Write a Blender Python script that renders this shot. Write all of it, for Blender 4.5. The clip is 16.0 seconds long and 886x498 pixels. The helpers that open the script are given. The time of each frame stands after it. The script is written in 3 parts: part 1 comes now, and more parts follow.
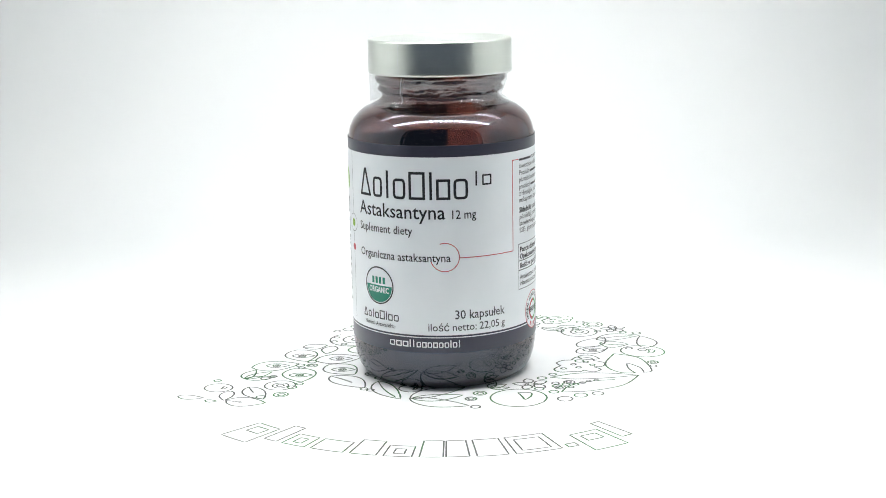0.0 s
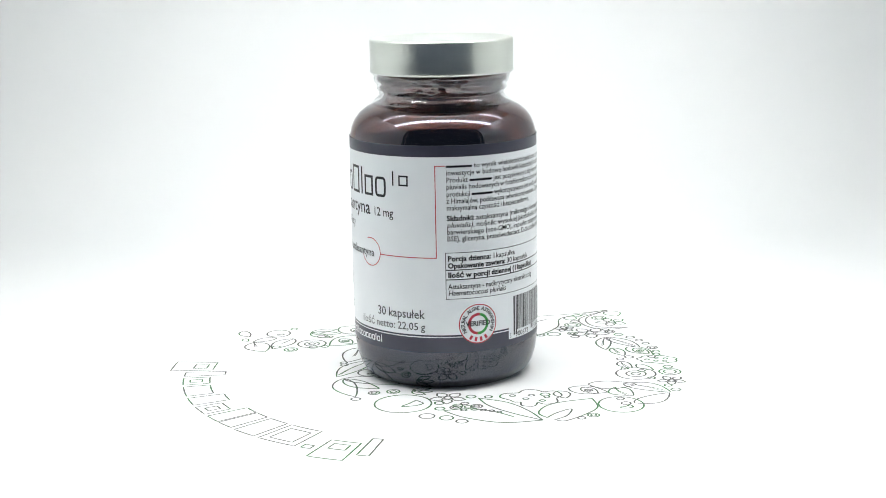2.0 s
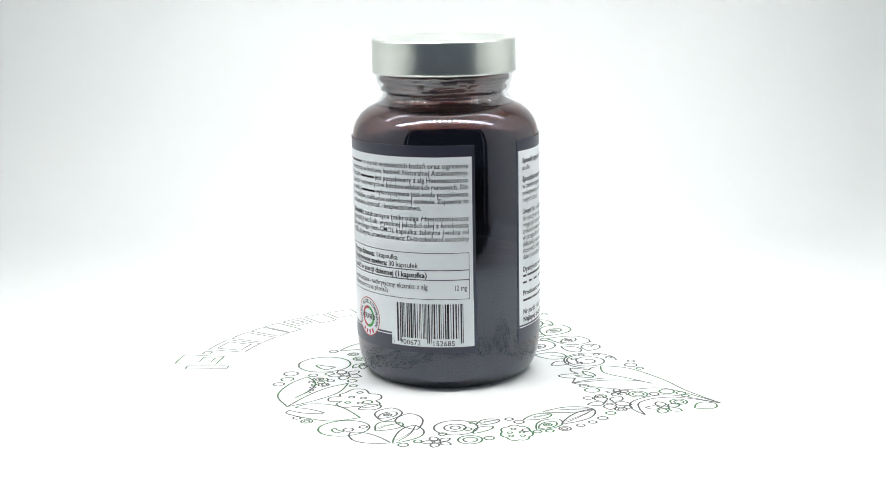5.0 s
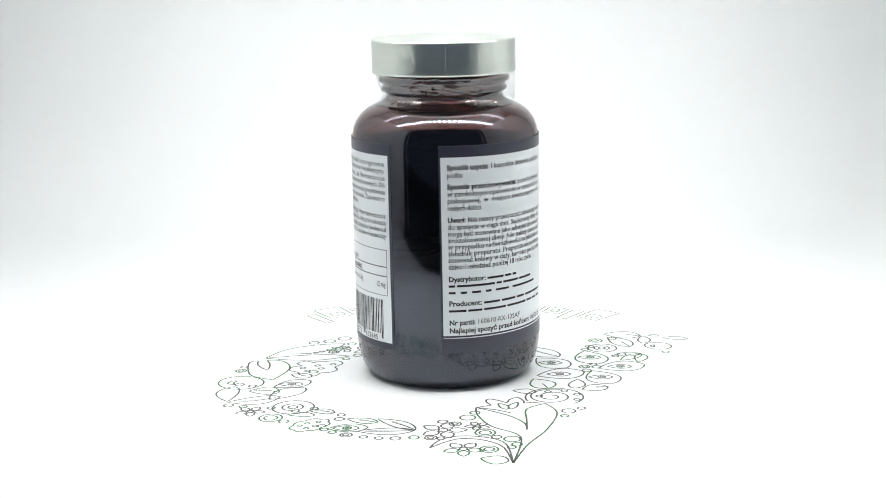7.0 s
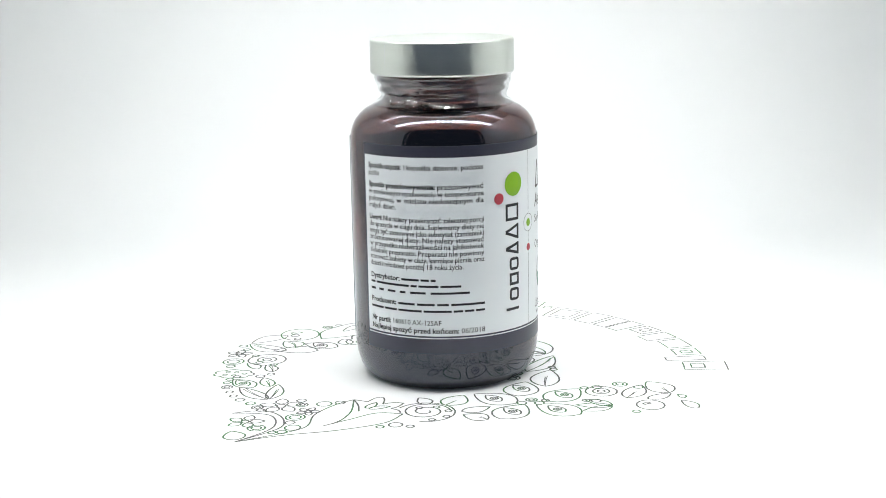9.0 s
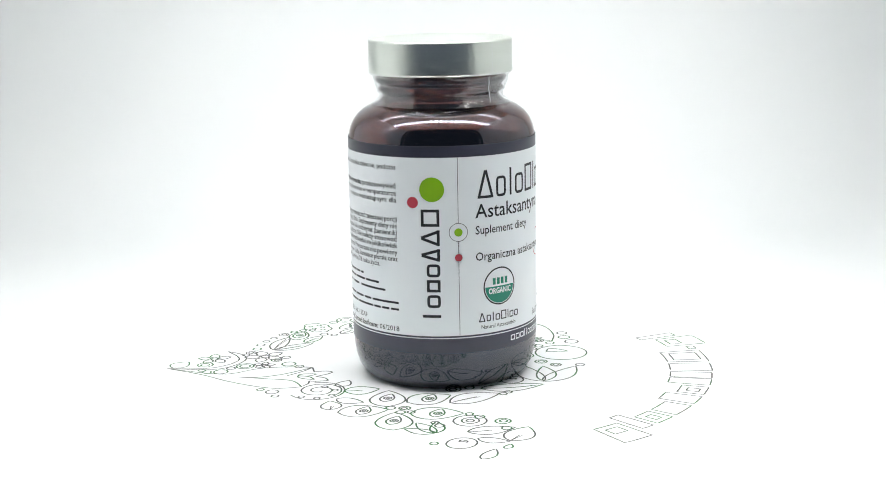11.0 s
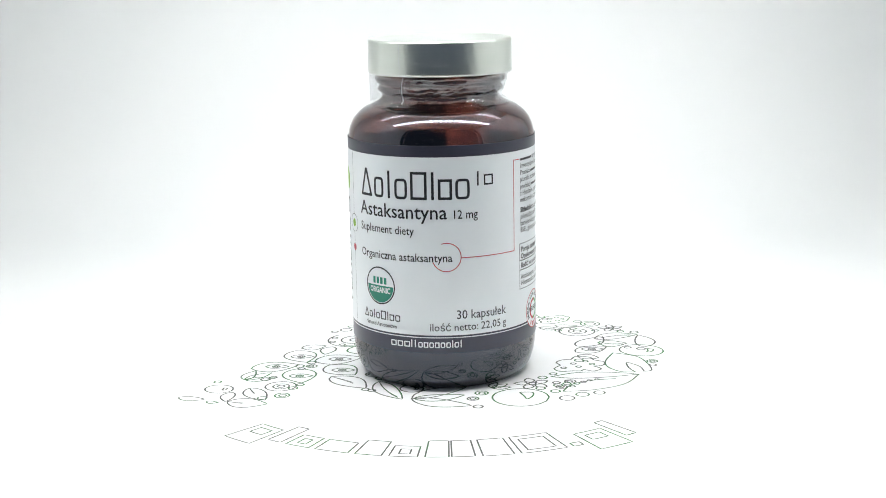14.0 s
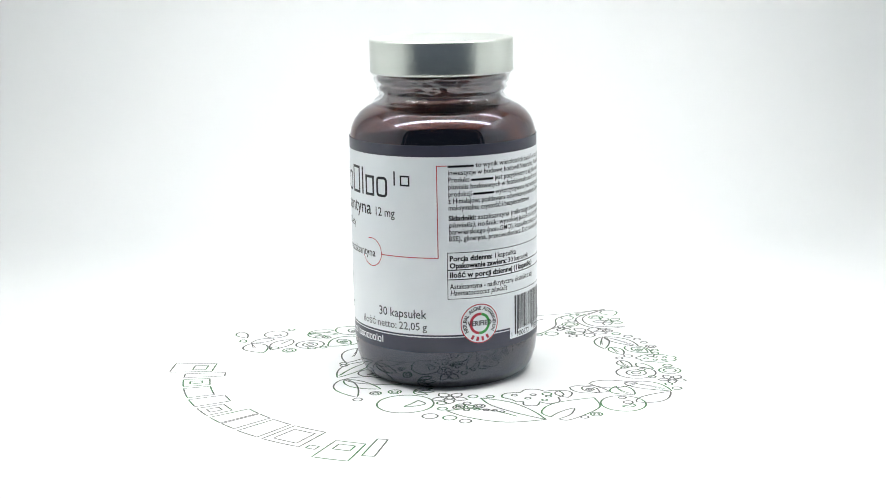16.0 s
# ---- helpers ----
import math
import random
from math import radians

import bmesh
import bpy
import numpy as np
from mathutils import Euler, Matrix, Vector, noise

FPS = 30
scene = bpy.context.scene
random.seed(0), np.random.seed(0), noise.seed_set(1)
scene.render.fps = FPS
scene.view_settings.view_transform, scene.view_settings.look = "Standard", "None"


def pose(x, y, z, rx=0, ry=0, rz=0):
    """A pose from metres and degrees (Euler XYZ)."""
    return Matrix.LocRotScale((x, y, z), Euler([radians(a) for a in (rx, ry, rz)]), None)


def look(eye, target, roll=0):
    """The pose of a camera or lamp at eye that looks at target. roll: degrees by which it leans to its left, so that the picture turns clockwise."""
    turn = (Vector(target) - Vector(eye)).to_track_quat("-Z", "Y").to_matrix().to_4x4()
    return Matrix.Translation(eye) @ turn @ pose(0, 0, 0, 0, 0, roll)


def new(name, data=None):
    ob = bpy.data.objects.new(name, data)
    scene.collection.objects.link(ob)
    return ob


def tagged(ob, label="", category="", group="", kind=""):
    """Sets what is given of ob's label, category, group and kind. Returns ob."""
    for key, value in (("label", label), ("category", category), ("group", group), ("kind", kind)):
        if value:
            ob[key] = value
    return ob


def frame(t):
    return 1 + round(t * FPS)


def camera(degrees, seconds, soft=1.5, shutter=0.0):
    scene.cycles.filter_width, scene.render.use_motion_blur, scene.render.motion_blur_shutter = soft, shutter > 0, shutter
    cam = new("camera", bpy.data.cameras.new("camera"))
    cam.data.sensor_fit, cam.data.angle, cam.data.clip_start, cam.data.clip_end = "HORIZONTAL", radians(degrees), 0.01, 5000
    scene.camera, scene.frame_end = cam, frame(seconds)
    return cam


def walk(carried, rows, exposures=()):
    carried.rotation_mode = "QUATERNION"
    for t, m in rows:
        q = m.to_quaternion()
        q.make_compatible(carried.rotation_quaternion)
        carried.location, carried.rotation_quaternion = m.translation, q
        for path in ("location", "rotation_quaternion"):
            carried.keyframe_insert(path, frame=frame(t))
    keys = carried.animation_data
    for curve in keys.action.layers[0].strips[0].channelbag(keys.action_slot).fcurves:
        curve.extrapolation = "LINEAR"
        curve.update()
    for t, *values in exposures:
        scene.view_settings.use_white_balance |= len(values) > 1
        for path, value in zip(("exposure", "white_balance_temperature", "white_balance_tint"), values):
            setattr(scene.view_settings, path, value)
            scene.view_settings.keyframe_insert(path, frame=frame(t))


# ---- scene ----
# ---- camera: stands still before the open side of a photo tent ----
cam = camera(33.837, 16.0, soft=0.9)
EYE, AIM, LEAN = (0.0, -0.4650, 0.13915), (-0.0007, 0.0, 0.03987), -1.05
walk(cam, [(0.0, look(EYE, AIM, LEAN)), (16.0, look(EYE, AIM, LEAN))])

# ---- light: a dim room around a white tent with two LED strips ----
TURN = 25.64                      # degrees a second, clockwise from above
OFF_X, OFF_Y = -0.00060, 0.00037   # the bottle stands a little off the turning axis
scene.view_settings.exposure = 0.0
world = bpy.data.worlds.new("room")
scene.world = world
world.use_nodes = True
world.node_tree.nodes["Background"].inputs[0].default_value = (0.62, 0.76, 1.0, 1)
world.node_tree.nodes["Background"].inputs[1].default_value = 0.11


def strip_light(name, eye, aim, width, depth, watts):
    lamp = bpy.data.lights.new(name, "AREA")
    lamp.shape, lamp.size, lamp.size_y, lamp.energy = "RECTANGLE", width, depth, watts
    lamp.color = (0.975, 0.99, 0.975)
    ob = new(name, lamp)
    ob.matrix_world = look(eye, aim)
    return ob


strip_light("front_strip_light", (0, -0.070, 0.380), (0, -0.048, 0.03), 0.60, 0.044, 2.3)
strip_light("rear_strip_light", (0, 0.11, 0.380), (0, 0.09, 0.0), 0.60, 0.040, 0.68)


# ---- materials ----
def material(name, colour, rough=0.5, metal=0.0, **extra):
    m = bpy.data.materials.new(name)
    m.use_nodes = True
    b = m.node_tree.nodes["Principled BSDF"]
    b.inputs["Base Color"].default_value = (*colour, 1)
    b.inputs["Roughness"].default_value = rough
    b.inputs["Metallic"].default_value = metal
    for key, value in extra.items():
        b.inputs[key.replace("_", " ")].default_value = value
    return m


def mottle(m, low, high, scale, detail=4.0, bump=0.0, bump_scale=400.0, rough=None, stretch=None):
    """Two tones in a noise over the base colour, fine relief and uneven gloss."""
    t = m.node_tree
    b = t.nodes["Principled BSDF"]
    tex = t.nodes.new("ShaderNodeTexCoord")
    source = tex.outputs["Object"]
    if stretch:
        mp = t.nodes.new("ShaderNodeMapping")
        mp.inputs["Scale"].default_value = stretch
        t.links.new(source, mp.inputs["Vector"])
        source = mp.outputs["Vector"]
    n = t.nodes.new("ShaderNodeTexNoise")
    n.inputs["Scale"].default_value, n.inputs["Detail"].default_value = scale, detail
    t.links.new(source, n.inputs["Vector"])
    r = t.nodes.new("ShaderNodeValToRGB")
    r.color_ramp.elements[0].position, r.color_ramp.elements[1].position = 0.3, 0.7
    r.color_ramp.elements[0].color, r.color_ramp.elements[1].color = (*low, 1), (*high, 1)
    t.links.new(n.outputs["Fac"], r.inputs["Fac"])
    t.links.new(r.outputs["Color"], b.inputs["Base Color"])
    if rough:
        mr = t.nodes.new("ShaderNodeMapRange")
        mr.inputs["To Min"].default_value, mr.inputs["To Max"].default_value = rough
        t.links.new(n.outputs["Fac"], mr.inputs["Value"])
        t.links.new(mr.outputs["Result"], b.inputs["Roughness"])
    if bump:
        n2 = t.nodes.new("ShaderNodeTexNoise")
        n2.inputs["Scale"].default_value, n2.inputs["Detail"].default_value = bump_scale, 3.0
        t.links.new(source, n2.inputs["Vector"])
        bp = t.nodes.new("ShaderNodeBump")
        bp.inputs["Strength"].default_value, bp.inputs["Distance"].default_value = bump, 0.0002
        t.links.new(n2.outputs["Fac"], bp.inputs["Height"])
        t.links.new(bp.outputs["Normal"], b.inputs["Normal"])
    return m


FABRIC = mottle(material("tent_fabric", (0.86, 0.87, 0.87), 0.85), (0.73, 0.74, 0.735), (0.78, 0.79, 0.785), 9, 5, 0.3, 900)
BACKDROP = mottle(material("backdrop_vinyl", (0.87, 0.88, 0.88), 0.65), (0.85, 0.865, 0.87), (0.89, 0.895, 0.895), 7, 4, 0.15, 700)
PAPER = mottle(material("sheet_paper", (0.88, 0.88, 0.88), 0.6), (0.865, 0.87, 0.87), (0.895, 0.895, 0.89), 60, 5, 0.15, 2500)
LABEL_WHITE = mottle(material("label_white", (0.8, 0.82, 0.84), 0.32), (0.79, 0.82, 0.84), (0.83, 0.855, 0.87), 55, 4, 0.05, 1500)
LABEL_DARK = mottle(material("label_dark", (0.03, 0.03, 0.04), 0.3), (0.034, 0.034, 0.054), (0.044, 0.043, 0.066), 70, 4, 0.06, 1500, (0.24, 0.36))
INK = material("black_ink", (0.018, 0.018, 0.022), 0.4)
INK_SOFT = material("dark_grey_ink", (0.07, 0.07, 0.08), 0.4)
INK_WHITE = material("white_ink", (0.78, 0.80, 0.82), 0.4)
INK_RED = material("red_ink", (0.50, 0.045, 0.07), 0.4)
INK_GREEN = material("lime_green_ink", (0.21, 0.44, 0.002), 0.4)
INK_TEAL = material("teal_green_ink", (0.02, 0.23, 0.15), 0.4)
INK_LEAF = material("leaf_green_ink", (0.05, 0.33, 0.07), 0.4)
ALUMINIUM = mottle(material("satin_aluminium", (0.83, 0.84, 0.82), 0.3, 1.0), (0.75, 0.785, 0.73), (0.78, 0.81, 0.76), 40, 3, 0.0, 500, (0.27, 0.30), (1, 1, 6))
HOUSING = mottle(material("lamp_housing", (0.7, 0.7, 0.7), 0.5), (0.66, 0.66, 0.66), (0.74, 0.74, 0.74), 30)
TABLE = mottle(material("dark_table", (0.04, 0.04, 0.045), 0.55), (0.03, 0.03, 0.033), (0.05, 0.05, 0.055), 12, 5, 0.1, 300)
GLASS = material("amber_glass", (0.095, 0.027, 0.017), 0.07, 0.0, IOR=1.85)
GLASS.node_tree.nodes["Principled BSDF"].inputs["Transmission Weight"].default_value = 1.0
GLASS.node_tree.nodes["Principled BSDF"].inputs["Specular Tint"].default_value = (0.74, 0.82, 1.0, 1)
GLASS_INSIDE = material("amber_glass_inside", (0.95, 0.95, 0.95), 0.04, 0.0, IOR=1.85, Transmission_Weight=1.0)
# near black, so that the filled part of the bottle passes no light
DARK_FILL = mottle(material("dark_fill", (0.008, 0.004, 0.006), 0.3), (0.006, 0.003, 0.005), (0.011, 0.005, 0.006), 90)


def print_line():
    """Thin pen-like print: grey, here and there green, as the motif takes it."""
    m = material("sheet_print", (0.14, 0.16, 0.14), 0.6)
    t = m.node_tree
    b = t.nodes["Principled BSDF"]
    tex = t.nodes.new("ShaderNodeTexCoord")
    n = t.nodes.new("ShaderNodeTexNoise")
    n.inputs["Scale"].default_value, n.inputs["Detail"].default_value = 75.0, 3.0
    t.links.new(tex.outputs["Object"], n.inputs["Vector"])
    info = t.nodes.new("ShaderNodeObjectInfo")
    mix = t.nodes.new("ShaderNodeMath")
    mix.operation = "MULTIPLY_ADD"
    mix.inputs[1].default_value = 0.30
    t.links.new(info.outputs["Random"], mix.inputs[0])
    t.links.new(n.outputs["Fac"], mix.inputs[2])
    r = t.nodes.new("ShaderNodeValToRGB")
    e = r.color_ramp.elements
    e[0].position, e[0].color = 0.62, (0.085, 0.09, 0.085, 1)
    e[1].position, e[1].color = 0.78, (0.04, 0.15, 0.05, 1)
    t.links.new(mix.outputs[0], r.inputs["Fac"])
    t.links.new(r.outputs["Color"], b.inputs["Base Color"])
    return m


def film_material():
    """Clear shrink film: lets light through, shines at its folds."""
    m = bpy.data.materials.new("clear_film")
    m.use_nodes = True
    t = m.node_tree
    t.nodes.clear()
    out = t.nodes.new("ShaderNodeOutputMaterial")
    clear = t.nodes.new("ShaderNodeBsdfTransparent")
    clear.inputs[0].default_value = (0.975, 0.975, 0.98, 1)
    gloss = t.nodes.new("ShaderNodeBsdfGlossy")
    gloss.inputs["Roughness"].default_value = 0.06
    tex = t.nodes.new("ShaderNodeTexCoord")
    n = t.nodes.new("ShaderNodeTexNoise")
    n.inputs["Scale"].default_value, n.inputs["Detail"].default_value = 320.0, 4.0
    bump = t.nodes.new("ShaderNodeBump")
    bump.inputs["Strength"].default_value, bump.inputs["Distance"].default_value = 0.35, 0.0006
    fres = t.nodes.new("ShaderNodeLayerWeight")
    steep = t.nodes.new("ShaderNodeMath")
    steep.operation = "POWER"
    steep.inputs[1].default_value = 3.5
    share = t.nodes.new("ShaderNodeMath")
    share.operation = "MULTIPLY_ADD"
    share.inputs[1].default_value, share.inputs[2].default_value = 0.45, 0.15
    t.links.new(fres.outputs["Facing"], steep.inputs[0])
    t.links.new(steep.outputs[0], share.inputs[0])
    mix = t.nodes.new("ShaderNodeMixShader")
    t.links.new(tex.outputs["Object"], n.inputs["Vector"])
    t.links.new(n.outputs["Fac"], bump.inputs["Height"])
    t.links.new(bump.outputs["Normal"], gloss.inputs["Normal"])
    t.links.new(bump.outputs["Normal"], fres.inputs["Normal"])
    t.links.new(share.outputs[0], mix.inputs[0])
    t.links.new(clear.outputs[0], mix.inputs[1])
    t.links.new(gloss.outputs[0], mix.inputs[2])
    t.links.new(mix.outputs[0], out.inputs["Surface"])
    return m


def glow(name, strength):
    m = bpy.data.materials.new(name)
    m.use_nodes = True
    b = m.node_tree.nodes["Principled BSDF"]
    b.inputs["Base Color"].default_value = (0.9, 0.9, 0.85, 1)
    b.inputs["Emission Color"].default_value = (0.95, 0.98, 1.0, 1)
    b.inputs["Emission Strength"].default_value = strength
    return m


PRINT = print_line()
FILM = film_material()
LED = glow("led_glow", 45.0)


# ---- building helpers ----
def mesh_of(name, verts, faces, mat, smooth=False):
    me = bpy.data.meshes.new(name)
    me.from_pydata(verts, [], faces)
    me.materials.append(mat)
    if smooth:
        me.polygons.foreach_set("use_smooth", [True] * len(me.polygons))
    me.update()
    return me


def part(name, me, parent=None, label=""):
    ob = new(name, me)
    ob.parent = parent
    return tagged(ob, label)


def box(name, size, at, mat, bevel=0.002):
    bm = bmesh.new()
    bmesh.ops.create_cube(bm, size=1.0, matrix=Matrix.Translation(at) @ Matrix.Diagonal((*size, 1)))
    if bevel:
        bmesh.ops.bevel(bm, geom=bm.edges[:], offset=bevel, segments=2, affect="EDGES", profile=0.5)
    me = bpy.data.meshes.new(name)
    bm.to_mesh(me)
    bm.free()
    me.materials.append(mat)
    return me


def lathe(name, profile, mat, steps=128, closed=False, wobble=None):
    """A turned form from (radius, height) pairs in millimetres."""
    verts, faces = [], []
    n = len(profile)
    for i in range(steps):
        a = 2 * math.pi * i / steps
        for r, z in profile:
            if wobble:
                r, z = wobble(a, r, z)
            verts.append((r * math.cos(a) / 1000, r * math.sin(a) / 1000, z / 1000))
    for i in range(steps):
        j = (i + 1) % steps
        for k in range(n if closed else n - 1):
            l = (k + 1) % n
            faces.append((i * n + k, j * n + k, j * n + l, i * n + l))
    me = mesh_of(name, verts, faces, mat, True)
    bm = bmesh.new()
    bm.from_mesh(me)
    bmesh.ops.remove_doubles(bm, verts=bm.verts[:], dist=1e-7)
    bmesh.ops.recalc_face_normals(bm, faces=bm.faces[:])
    bm.to_mesh(me)
    bm.free()
    return me


def curve_through(points, per=5):
    """A smooth line through a few points (Catmull-Rom)."""
    out = []
    p = [points[0], *points, points[-1]]
    for i in range(1, len(p) - 2):
        for k in range(per):
            t = k / per
            q = []
            for d in (0, 1):
                a, b, c, e = p[i - 1][d], p[i][d], p[i + 1][d], p[i + 2][d]
                q.append(0.5 * (2 * b + (c - a) * t + (2 * a - 5 * b + 4 * c - e) * t * t + (3 * b - a - 3 * c + e) * t ** 3))
            out.append(tuple(q))
    out.append(points[-1])
    return out


class Flat:
    """Flat print in millimetres: strokes and fills that are later laid on a sheet or wrapped on the label."""

    def __init__(self):
        self.verts, self.faces = [], []

    def stroke(self, pts, width, closed=False):
        n, base = len(pts), len(self.verts)
        for i, (x, y) in enumerate(pts):
            a = pts[i - 1] if (closed or i) else pts[i]
            b = pts[(i + 1) % n] if (closed or i < n - 1) else pts[i]
            dx, dy = b[0] - a[0], b[1] - a[1]
            d = math.hypot(dx, dy) or 1.0
            nx, ny = -dy / d * width / 2, dx / d * width / 2
            self.verts += [(x + nx, y + ny), (x - nx, y - ny)]
        for i in range(n if closed else n - 1):
            j = (i + 1) % n
            self.faces.append((base + 2 * i, base + 2 * i + 1, base + 2 * j + 1, base + 2 * j))
        return self

    def rect(self, x0, y0, x1, y1, step=1.5):
        n, base = max(1, int(abs(x1 - x0) / step)), len(self.verts)
        for i in range(n + 1):
            x = x0 + (x1 - x0) * i / n
            self.verts += [(x, y0), (x, y1)]
        for i in range(n):
            self.faces.append((base + 2 * i, base + 2 * i + 2, base + 2 * i + 3, base + 2 * i + 1))
        return self

    def ring(self, x, y, r, width, a0=0.0, a1=360.0, steps=28):
        pts = [(x + r * math.cos(radians(a0 + (a1 - a0) * i / steps)), y + r * math.sin(radians(a0 + (a1 - a0) * i / steps))) for i in range(steps + 1)]
        if a1 - a0 >= 360:
            return self.stroke(pts[:-1], width, True)
        return self.stroke(pts, width)

    def disc(self, x, y, r, low=-90.0, high=90.0, rows=8):
        """Filled round, or the part of it between two heights, in bands."""
        cut = [low + (high - low) * i / rows for i in range(rows + 1)]
        for a, b in zip(cut, cut[1:]):
            base = len(self.verts)
            for k in (a, b):
                w, h = r * math.cos(radians(k)), r * math.sin(radians(k))
                self.verts += [(x + w * s, y + h) for s in (-1, -0.5, 0, 0.5, 1)]
            for i in range(4):
                self.faces.append((base + i, base + i + 1, base + i + 6, base + i + 5))
        return self

    def on_label(self, name, mat, parent, lift=0.0, label=""):
        r = R_LABEL + lift
        verts = [(r * math.cos(set_round(x / R_LABEL)) / 1000, r * math.sin(set_round(x / R_LABEL)) / 1000, z / 1000) for x, z in self.verts]
        return part(name, mesh_of(name, verts, self.faces, mat), parent, label)

    def on_sheet(self, name, mat, parent, lift=0.04, label=""):
        verts = [(x / 1000, y / 1000, lift / 1000) for x, y in self.verts]
        return part(name, mesh_of(name, verts, self.faces, mat), parent, label)


# ---- the photo tent ----
def hoop_mesh(half, y, low, high, bend, r):
    """A rod bent into an upright arch with rounded corners, standing on the table."""
    line = [(-half, low), (-half, high - bend)]
    line += [(-half + bend - bend * math.cos(radians(a)), high - bend + bend * math.sin(radians(a))) for a in range(10, 91, 10)]
    line += [(-x, z) for x, z in reversed(line)]
    verts, faces, n = [], [], 12
    for i, (x, z) in enumerate(line):
        a, b = line[max(0, i - 1)], line[min(len(line) - 1, i + 1)]
        d = math.hypot(b[0] - a[0], b[1] - a[1])
        nx, nz = -(b[1] - a[1]) / d, (b[0] - a[0]) / d
        for k in range(n):
            c, e = math.cos(2 * math.pi * k / n), math.sin(2 * math.pi * k / n)
            verts.append((x + nx * r * c, y + r * e, z + nz * r * c))
    for i in range(len(line) - 1):
        faces += [(i * n + k, i * n + (k + 1) % n, i * n + n + (k + 1) % n, i * n + n + k) for k in range(n)]
    faces += [tuple(range(n)), tuple(range(len(verts) - n, len(verts)))[::-1]]
    return mesh_of("tent_hoop", verts, faces, INK_WHITE, True)


def photo_tent():
    W, FRONT, BEND, TOP, RAD = 0.31, -0.262, 0.20, 0.40, 0.11
    line = [(-0.185, 0.0), (0.0, 0.0), (BEND, 0.0)]
    for i in range(1, 13):
        a = radians(90 * i / 12)
        line.append((BEND + RAD * math.sin(a), RAD - RAD * math.cos(a)))
    line.append((BEND + RAD, TOP))
    verts, faces = [], []
    for y, z in line:
        verts += [(-W, y, z - 0.0005), (W, y, z - 0.0005)]
    for i in range(len(line) - 1):
        faces.append((2 * i, 2 * i + 1, 2 * i + 3, 2 * i + 2))
    ob = new("backdrop", mesh_of("backdrop", verts, faces, BACKDROP, True))
    solid = ob.modifiers.new("thickness", "SOLIDIFY")
    solid.thickness, solid.offset = 0.001, -1
    tagged(ob, "seamless white vinyl sweep curving up behind the bottle", "backdrop", kind="structure")
    deep = BEND + RAD + 0.02
    for name, x in (("wall_west", -W - 0.006), ("wall_east", W + 0.006)):
        ob = new(name, box(name, (0.010, deep - FRONT, TOP + 0.02), (x, (deep + FRONT) / 2, TOP / 2 - 0.005), FABRIC))
        tagged(ob, "white diffusing fabric side of the photo tent", "wall", kind="structure")
    ob = new("wall_north", box("wall_north", (2 * W + 0.03, 0.008, TOP + 0.02), (0, deep + 0.006, TOP / 2 - 0.005), FABRIC))
    tagged(ob, "white fabric rear side of the photo tent", "wall", kind="structure")
    ob = new("ceiling", box("ceiling", (2 * W + 0.03, deep - FRONT, 0.010), (0, (deep + FRONT) / 2, TOP + 0.012), FABRIC))
    tagged(ob, "white fabric top of the photo tent", "ceiling", kind="structure")
    ob = new("tent_hoop", hoop_mesh(W - 0.002, -0.300, -0.0165, 0.425, 0.06, 0.0028))
    tagged(ob, "slim white hoop round the open front of the tent", "hoop")
    ob = new("ground", box("ground", (1.5, 1.5, 0.02), (0, 0, -0.030), TABLE, 0))
    tagged(ob, "dark tabletop under the photo tent", "table", kind="structure")


RIB_DROP = -0.022                 # the added ribs hang just under the strip's light and block parts of it


def led_strip(y):
    """A housing under the tent's top with a row of LED chips."""
    e = new("led_strip")
    e.location = (0, y, 0.398)
    part("housing", box("housing", (0.606, 0.056, 0.012), (0, 0, 0), HOUSING, 0.002), e)
    chip = box("led_chip", (0.009, 0.009, 0.002), (0, 0, 0), LED, 0.0005)
    for i in range(27):
        ob = part("led_chip", chip, e, "glowing white LED chip" if i == 0 else "")
        ob.location = (-0.286 + 0.022 * i, 0, -0.0075)
    # unseen ribs, added to cut the strip's reflection into a row of dots
    rib = box("reflection_rib", (0.010, 0.056, 0.004), (0, 0, 0), HOUSING, 0.0005)
    for i in range(26):
        part("reflection_rib", rib, e).location = (-0.275 + 0.022 * i, 0, RIB_DROP)
    return tagged(e, "slim light strip of white LED chips under the tent top", "lamp", "tent light strips")


# ---- the turning printed sheet ----
def sheet_xy(x, y):
    """From the drawing's own grid (x right, y down) to millimetres on the sheet."""
    return (-21.6 + 0.2500 * x - 0.1485 * y, 111.6 - 0.1485 * x - 0.2500 * y)


def to_sheet(pts):
    return [sheet_xy(*q) for q in pts]


LINE = 0.54


def leaf_shape(a, b, w, bow=0.0):
    """A pointed leaf from a to b, w wide, its middle line bowed."""
    ax, ay = a
    dx, dy = b[0] - ax, b[1] - ay
    d = math.hypot(dx, dy)
    nx, ny = -dy / d, dx / d
    left, right, mid = [], [], []
    for i in range(15):
        t = i / 14
        wide = w / 2 * math.sin(math.pi * t ** 0.8) ** 0.85 if 0 < t < 1 else 0.0
        off = bow * math.sin(math.pi * t)
        cx, cy = ax + dx * t + nx * off, ay + dy * t + ny * off
        mid.append((cx, cy))
        left.append((cx + nx * wide, cy + ny * wide))
        right.append((cx - nx * wide, cy - ny * wide))
    return left + right[-2:0:-1], mid


def circle(x, y, r, n=22, squash=1.0):
    return [(x + r * math.cos(2 * math.pi * i / n), y + r * squash * math.sin(2 * math.pi * i / n)) for i in range(n)]


